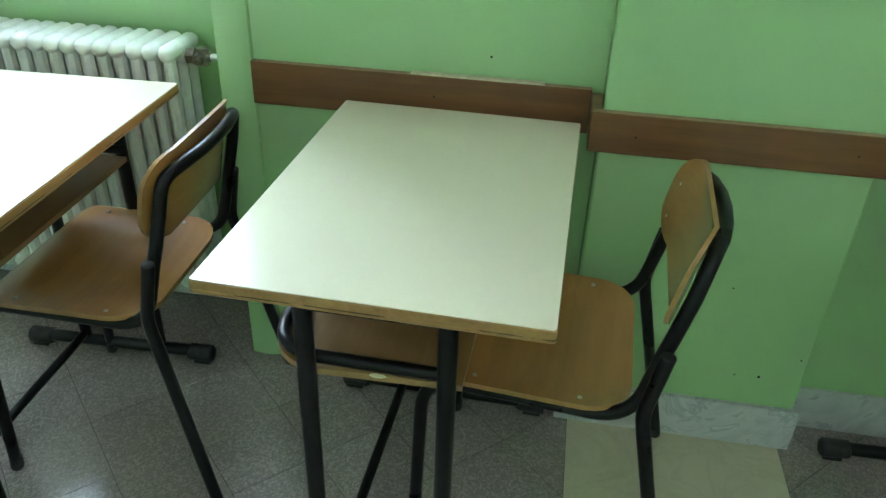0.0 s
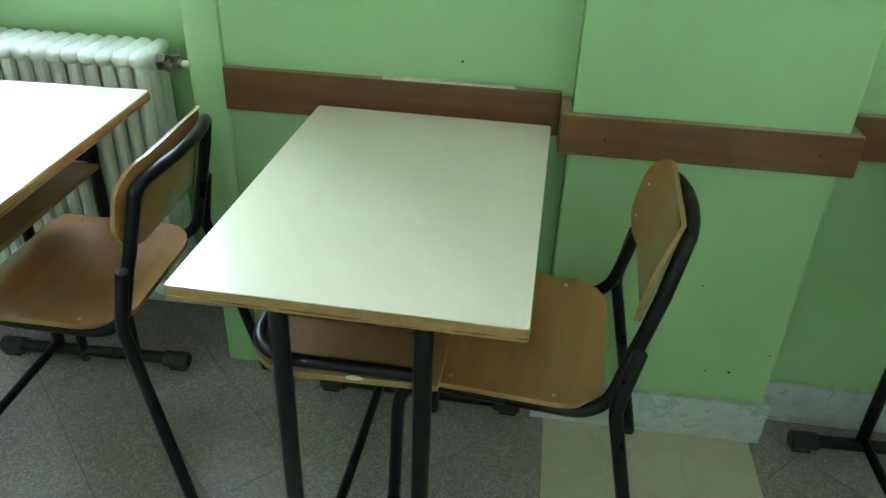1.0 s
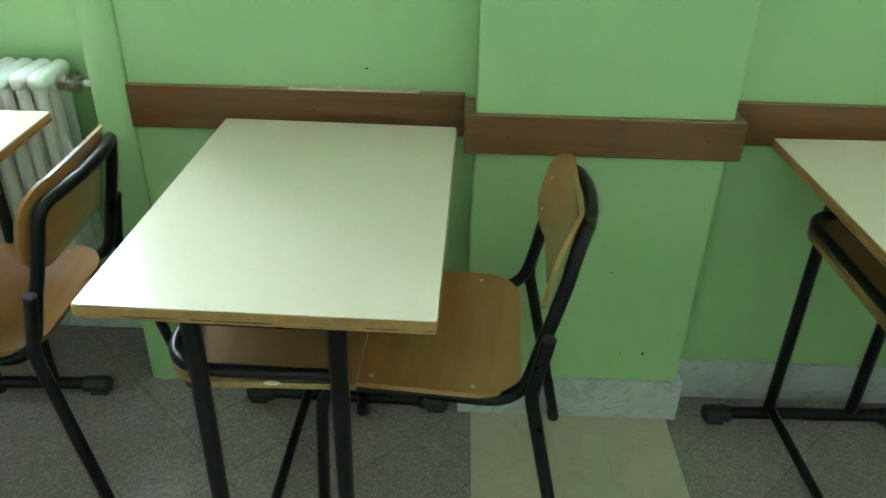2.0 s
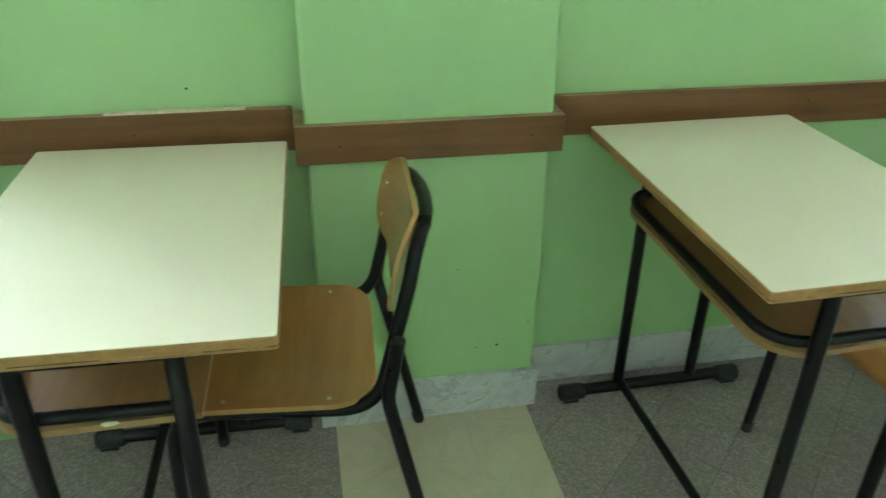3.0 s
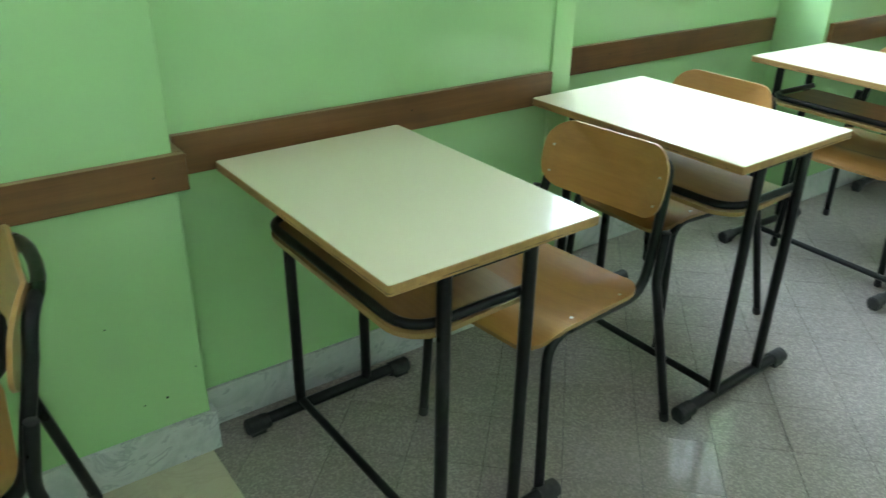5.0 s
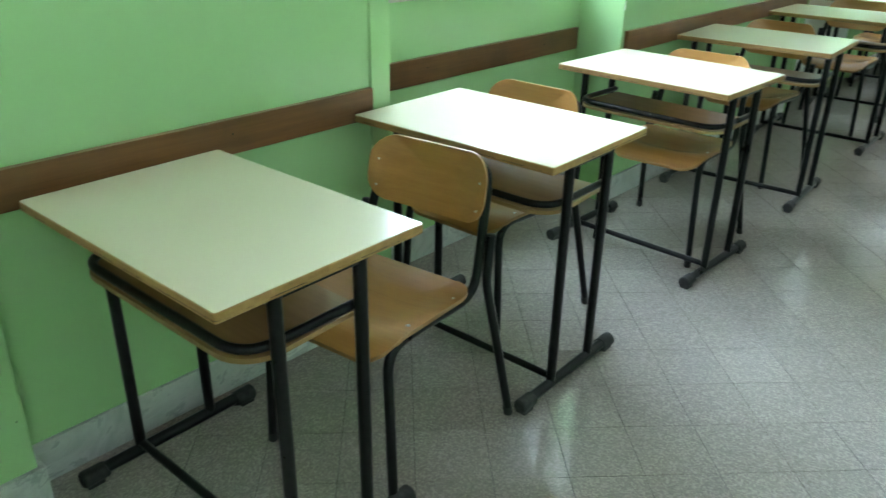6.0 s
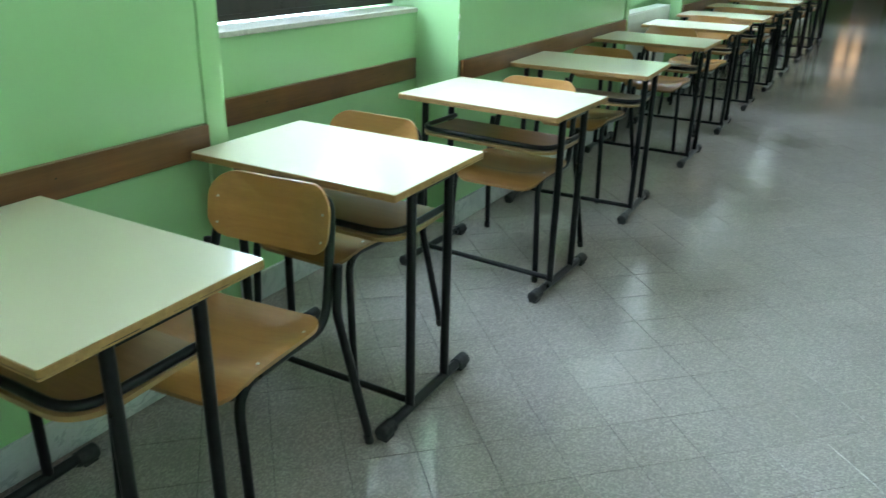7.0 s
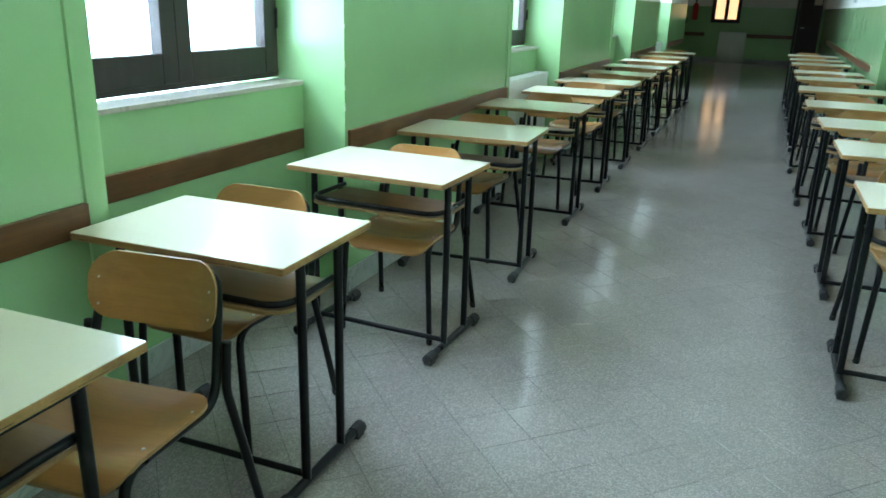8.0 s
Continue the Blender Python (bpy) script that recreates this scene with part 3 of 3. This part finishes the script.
# ---------- chairs ----------
def make_chair(m):
    """A stacking school chair; it faces -x."""
    ob = thing("school_chair", "school chair with varnished plywood and black tube frame", "chair", "school chairs", m)

    def seat_shape(u, v, t):
        # u: depth (front is negative), v: width
        dish = -0.026 * (1 - min(1, (v / 0.2) ** 2)) * min(1, max(0, (u + 0.19) / 0.12))
        k = max(0.0, -(u + 0.085))
        drop = -4.6 * k * k
        rear = 1.4 * max(0.0, u - 0.10) ** 2
        return (u, v, 0.457 - 0.05 * u + dish + drop + rear - t)

    bm = bmesh.new()
    sheet(bm, 0.395, 0.405, 0.08, 0.011, seat_shape)
    seat = part("seat", bm, M_PLY, ob, "shiny orange brown plywood seat")
    seat.data.materials.append(M_PLYEDGE)

    def back_shape(u, v, t):
        # u: width (y), v: height
        lean = 0.273 + 0.20 * v
        return (lean - 1.25 * u * u + 0.004 - t, u, 0.690 + v)

    bm = bmesh.new()
    sheet(bm, 0.378, 0.178, 0.068, 0.008, back_shape)
    back = part("backrest", bm, M_PLY, ob, "curved orange brown plywood backrest")
    back.data.materials.append(M_PLYEDGE)

    # one bent tube: front legs, seat rails, uprights and the arch behind the backrest
    bm = bmesh.new()
    side = fillet([(-0.176, 0.212, 0.012), (-0.166, 0.190, 0.444), (0.0, 0.188, 0.434), (0.196, 0.188, 0.424), (0.231, 0.182, 0.575)], 0.075, 7)
    arch = [Vector(p) for p in ((0.2405, 0.179, 0.61), (0.2510, 0.1765, 0.655))]
    bend = fillet([(0.2565, 0.175, 0.678), (0.2680, 0.169, 0.740), (0.2875, 0.105, 0.750)], 0.055, 6)
    half = side + arch + bend + [Vector((0.2965, 0.055, 0.752))]
    whole = half + [Vector((0.2990, 0.0, 0.7525))] + [Vector((p.x, -p.y, p.z)) for p in half[::-1]]
    tube(bm, whole, 0.0128, 12)
    part("tube_frame", bm, M_BLACK, ob, "bent black enamelled tube frame")

    for sy in (-1, 1):
        bm = bmesh.new()
        q = fillet([(0.312, 0.247 * sy, 0.012), (0.213, 0.212 * sy, 0.462), (0.234, 0.2075 * sy, 0.583)], 0.022, 4)
        tube(bm, q, 0.0128, 12)
        leg = part("rear_leg", bm, M_BLACK, ob)
        bm = bmesh.new()
        tube(bm, [(0.2340, 0.2075 * sy, 0.5832), (0.2346, 0.2075 * sy, 0.5865), (0.2348, 0.2075 * sy, 0.588)], [0.0128, 0.0122, 0.0095], 12)
        part("end_plug", bm, M_RUBBER, leg, "worn plastic plug closing the tube")
        for fx, fy, dx in ((-0.176, 0.212 * sy, 0.0006), (0.312, 0.247 * sy, -0.0066)):
            bm = bmesh.new()
            tube(bm, [(fx, fy, 0.0), (fx, fy, 0.004), (fx + dx, fy - 0.002 * sy, 0.03)], [0.0115, 0.0138, 0.0136], 10)
            part("rubber_foot", bm, M_RUBBER, ob)
        for sx in (-0.075, 0.110):
            bm = bmesh.new()
            p = Vector(seat_shape(sx, 0.180 * sy, -0.0022))
            tube(bm, [p, p - Vector((0, 0, 0.004))], 0.0042, 8)
            part("screw", bm, M_STEEL, seat)
        for sv in (-0.048, 0.022):
            bm = bmesh.new()
            p = Vector(back_shape(0.164 * sy, sv, 0.0092))
            tube(bm, [p, p + Vector((0.006, 0, 0))], 0.0034, 8)
            part("screw", bm, M_STEEL, back)
    return ob


random.seed(5)
LEFT = [  # desk x, y, turn; chair x, y, turn
    (-1.161, -0.400, 2.0, -1.026, -0.292, 2.0),
    (-0.296, -0.406, -1.3, -0.0925, -0.343, -3.4),
    (0.892, -0.413, 1.3, 1.255, -0.482, 6.5),
    (1.869, -0.396, 1.2, 2.005, -0.250, 0.0),
    (2.953, -0.403, -2.0, 3.040, -0.418, 2.0),
    (4.010, -0.388, 3.0, 4.200, -0.290, -2.0),
    (5.250, -0.380, 0.5, 5.560, -0.330, 2.0),
    (6.310, -0.370, 2.0, 6.640, -0.350, 0.0),
    (7.340, -0.370, 1.5, 7.680, -0.340, 2.0),
    (8.390, -0.370, 0.0, 8.740, -0.360, -1.0),
    (9.490, -0.365, 0.0, 9.840, -0.350, 1.0),
    (10.62, -0.365, 1.0, 10.97, -0.340, 0.0),
    (11.75, -0.365, 0.0, 12.10, -0.350, 2.0),
    (12.90, -0.360, 0.0, 13.25, -0.350, 0.0),
]
RIGHT_ROW = [(3.38, -2.58), (4.53, -2.57), (5.55, -2.535), (6.65, -2.485), (7.95, -2.46), (9.22, -2.465), (10.2, -2.46), (11.78, -2.455), (12.85, -2.445), (14.05, -2.43)]

desk = chair = None
for x, y, a, cx, cy, ca in LEFT:
    if desk is None:
        desk, chair = make_desk(pose(x, y, 0, 0, 0, a)), make_chair(pose(cx, cy, 0, 0, 0, ca))
    else:
        copy_thing(desk, pose(x, y, 0, 0, 0, a))
        copy_thing(chair, pose(cx, cy, 0, 0, 0, ca))
for x, y in RIGHT_ROW:
    copy_thing(desk, pose(x, y, 0, 0, 0, random.uniform(-2, 2)))
    copy_thing(chair, pose(x + random.uniform(0.2, 0.36), y + random.uniform(-0.04, 0.05), 0, 0, 0, random.uniform(-4, 4)))

# a pale flake standing for chipped paint on one shelf's rim
bm = bmesh.new()
flake = [(-0.016, -0.003), (-0.006, -0.007), (0.008, -0.0055), (0.017, -0.001), (0.012, 0.005), (-0.004, 0.0065), (-0.014, 0.003)]
fa = [bm.verts.new((x * 0.8, 0.0, z * 0.7)) for x, z in flake]
fb = [bm.verts.new((x * 0.7, -0.0012, z * 0.6)) for x, z in flake]
bm.faces.new(fa)
bm.faces.new(fb[::-1])
for k in range(7):
    bm.faces.new((fa[k], fa[(k + 1) % 7], fb[(k + 1) % 7], fb[k]))
scrap = new("paper_scrap", finish(bm, "paper_scrap", M_TAPE))
scrap.matrix_basis = pose(-0.300, -0.7235, 0.606, 0, 0, -1.3)
tagged(scrap, "small pale paint chip on a shelf rim", "paper scrap")

# ---------- the far end ----------
end_window = thing("window_end", "small dark framed window with warm bright panes", "window", kind="structure")
bm = bmesh.new()
for y0, y1 in ((-0.86, -0.76), (-0.53, -0.43), (-0.19, -0.08)):
    block(bm, END - 0.06, END - 0.002, y0, y1, 1.08, 2.2, 0.004)
for z0, z1 in ((1.08, 1.18), (2.1, 2.2)):
    block(bm, END - 0.055, END - 0.002, -0.80, -0.14, z0, z1, 0.004)
part("window_frame", bm, M_FRAME, end_window, smooth=False)
M_WARM, nt_, b_ = mat("warm_lit_pane", 0.3)
b_.inputs["Base Color"].default_value = (0.8, 0.6, 0.35, 1)
b_.inputs["Emission Color"].default_value = (1.0, 0.62, 0.30, 1)
b_.inputs["Emission Strength"].default_value = 1.4
for y0, y1 in ((-0.77, -0.52), (-0.44, -0.18)):
    bm = bmesh.new()
    block(bm, END - 0.03, END - 0.02, y0, y1, 1.17, 2.11)
    part("pane", bm, M_WARM, end_window, "pane lit by warm light behind", smooth=False)
door = thing("door_end", "tall dark brown wooden door at the corridor end", "door", kind="structure")
bm = bmesh.new()
block(bm, END - 0.05, END - 0.002, -2.92, -2.36, 0.0, 2.3, 0.004)
part("door_leaf", bm, M_FRAME, door, smooth=False)
bm = bmesh.new()
block(bm, END - 0.07, END - 0.002, -2.355, -2.28, 0.0, 2.38, 0.004)
block(bm, END - 0.07, END - 0.002, -2.92, -2.3555, 2.305, 2.38, 0.004)
part("door_frame", bm, M_FRAME, door, smooth=False)
bm = bmesh.new()
block(bm, END - 0.0525, END - 0.0505, -2.90, -2.70, 1.62, 1.90)
part("paper_notice", bm, M_TAPE, door, "pale paper sheet taped to the door", smooth=False)
bm = bmesh.new()
cyl(bm, (END - 0.1, -2.44, 1.02), (END - 0.1, -2.54, 1.02), 0.012)
cyl(bm, (END - 0.1, -2.44, 1.02), (END - 0.045, -2.44, 1.02), 0.01)
part("door_handle", bm, M_STEEL, door)
panel = thing("radiator_cover", "white flat radiator cover below the end window", "radiator cover")
bm = bmesh.new()
block(bm, END - 0.13, END - 0.012, -1.08, -0.36, 0.0, 0.84, 0.01)
part("casing", bm, M_RAD, panel, smooth=False)
ext = thing("fire_extinguisher", "red fire extinguisher hung on the end wall", "extinguisher")
bm = bmesh.new()
tube(bm, [(END - 0.1, 0.36, 1.13), (END - 0.1, 0.36, 1.15), (END - 0.1, 0.36, 1.50), (END - 0.1, 0.36, 1.57), (END - 0.1, 0.36, 1.61)], [0.05, 0.08, 0.08, 0.06, 0.02], 14)
part("cylinder", bm, M_RED, ext)
bm = bmesh.new()
cyl(bm, (END - 0.1, 0.36, 1.60), (END - 0.1, 0.36, 1.68), 0.022)
block(bm, END - 0.2, END - 0.06, 0.35, 0.37, 1.67, 1.69)
part("valve_head", bm, M_BLACK, ext)
bm = bmesh.new()
block(bm, END - 0.025, END - 0.0005, 0.30, 0.42, 1.23, 1.38)
part("bracket", bm, M_BLACK, ext, smooth=False)

fitting = thing("wall_phone", "small black wall fitting beside the extinguisher", "fitting")
bm = bmesh.new()
block(bm, END - 0.07, END - 0.0005, 0.56, 0.74, 1.04, 1.20, 0.012)
part("housing", bm, M_BLACK, fitting, smooth=False)
plate = thing("wall_plate", "small grey plate fixed on the white upper wall", "plate")
bm = bmesh.new()
block(bm, 14.75, 15.05, RIGHT + 0.0005, RIGHT + 0.03, 1.60, 1.80, 0.006)
part("cover", bm, M_SKIRT, plate, smooth=False)

# ---------- floor, tile by tile ----------
bm = bmesh.new()
block(bm, -8.7, END + 0.3, RIGHT - 0.3, 2.3, -0.2, -0.0016)
floor = setting("floor", bm, M_GROUT, "polished grey terrazzo tile floor laid diagonally")
yb = [0.0, -0.62, -1.22, -1.82, -2.42, RIGHT]
for a, b in zip(yb, yb[1:]):
    bm = bmesh.new()
    block(bm, 0.021, 0.524, b + 0.001, a - 0.001, -0.0015, 0.0, 0.0004)
    part("stone_slab", bm, M_BAND, floor, "cream stone slab of the cross band", smooth=False)

TILE, C1 = 0.2, 0.164
S2 = math.sqrt(0.5)


def clip_poly(pts, ax, lim, keep_less):
    out = []
    for a, b in zip(pts, pts[1:] + pts[:1]):
        ina, inb = ((p[ax] <= lim) == keep_less or p[ax] == lim for p in (a, b))
        if ina:
            out.append(a)
        if ina != inb:
            k = (lim - a[ax]) / (b[ax] - a[ax])
            out.append(tuple(a[i] + k * (b[i] - a[i]) for i in (0, 1)))
    return out


def tile_mesh():
    bm = bmesh.new()
    g, h = TILE / 2 - 0.0007, TILE / 2 - 0.0012
    rings = []
    for r, z in ((g, -0.0015), (g, -0.0005), (h, 0.0)):
        rings.append([bm.verts.new((S2 * (u + w) * r, S2 * (w - u) * r, z)) for u, w in ((1, 1), (-1, 1), (-1, -1), (1, -1))])
    for a, b in zip(rings, rings[1:]):
        for j in range(4):
            bm.faces.new((a[j], a[(j + 1) % 4], b[(j + 1) % 4], b[j]))
    bm.faces.new(rings[-1])
    return finish(bm, "tile", M_TERR)


tile_data = tile_mesh()
verts, faces, made = [], [], 0
areas = [(-8.4, 0.02, RIGHT, DEEP, 0.055), (0.525, 18.0, RIGHT, DEEP, 0.14), (18.0, END, RIGHT, 2.0, 0.14)]
for i in range(-60, 130):
    for j in range(-60, 130):
        hd = TILE * S2
        for x0, x1, y0, y1, c2 in areas:
            p, q = C1 + (i + 0.5) * TILE, c2 + (j + 0.5) * TILE
            cx, cy = S2 * (p + q), S2 * (p - q)
            if cx + hd < x0 or cx - hd > x1 or cy + hd < y0 or cy - hd > y1:
                continue
            inside = cx - hd > x0 and cx + hd < x1 and cy - hd > y0 and cy + hd < y1
            near = (-1.5 < cx < 0.0 and cy > -1.3) or (0.5 < cx < 4.2 and cy > -2.3)
            if inside and near and cy + hd < 0 and made < 300:
                ob = new("tile", tile_data)
                ob.parent, ob.location = floor, (cx, cy, 0)
                made += 1
                continue
            g = hd - 0.0011
            poly = [(cx + g, cy), (cx, cy + g), (cx - g, cy), (cx, cy - g)]
            for ax, lim, less in ((0, x0, False), (0, x1, True), (1, y0, False), (1, y1, True)):
                poly = clip_poly(poly, ax, lim, less) if poly else poly
            if len(poly) < 3:
                continue
            n0, k = len(verts), len(poly)
            verts += [(x, y, 0.0) for x, y in poly] + [(x, y, -0.0015) for x, y in poly]
            faces.append(tuple(range(n0, n0 + k)))
            faces += [(n0 + a, n0 + k + a, n0 + k + (a + 1) % k, n0 + (a + 1) % k) for a in range(k)]
me = bpy.data.meshes.new("far_tiles")
me.from_pydata(verts, [], faces)
me.materials.append(M_TERR)
rest = new("far_tiles", me)
rest.parent = floor
tagged(rest, "more grey terrazzo floor tiles", "", "", "stuff")
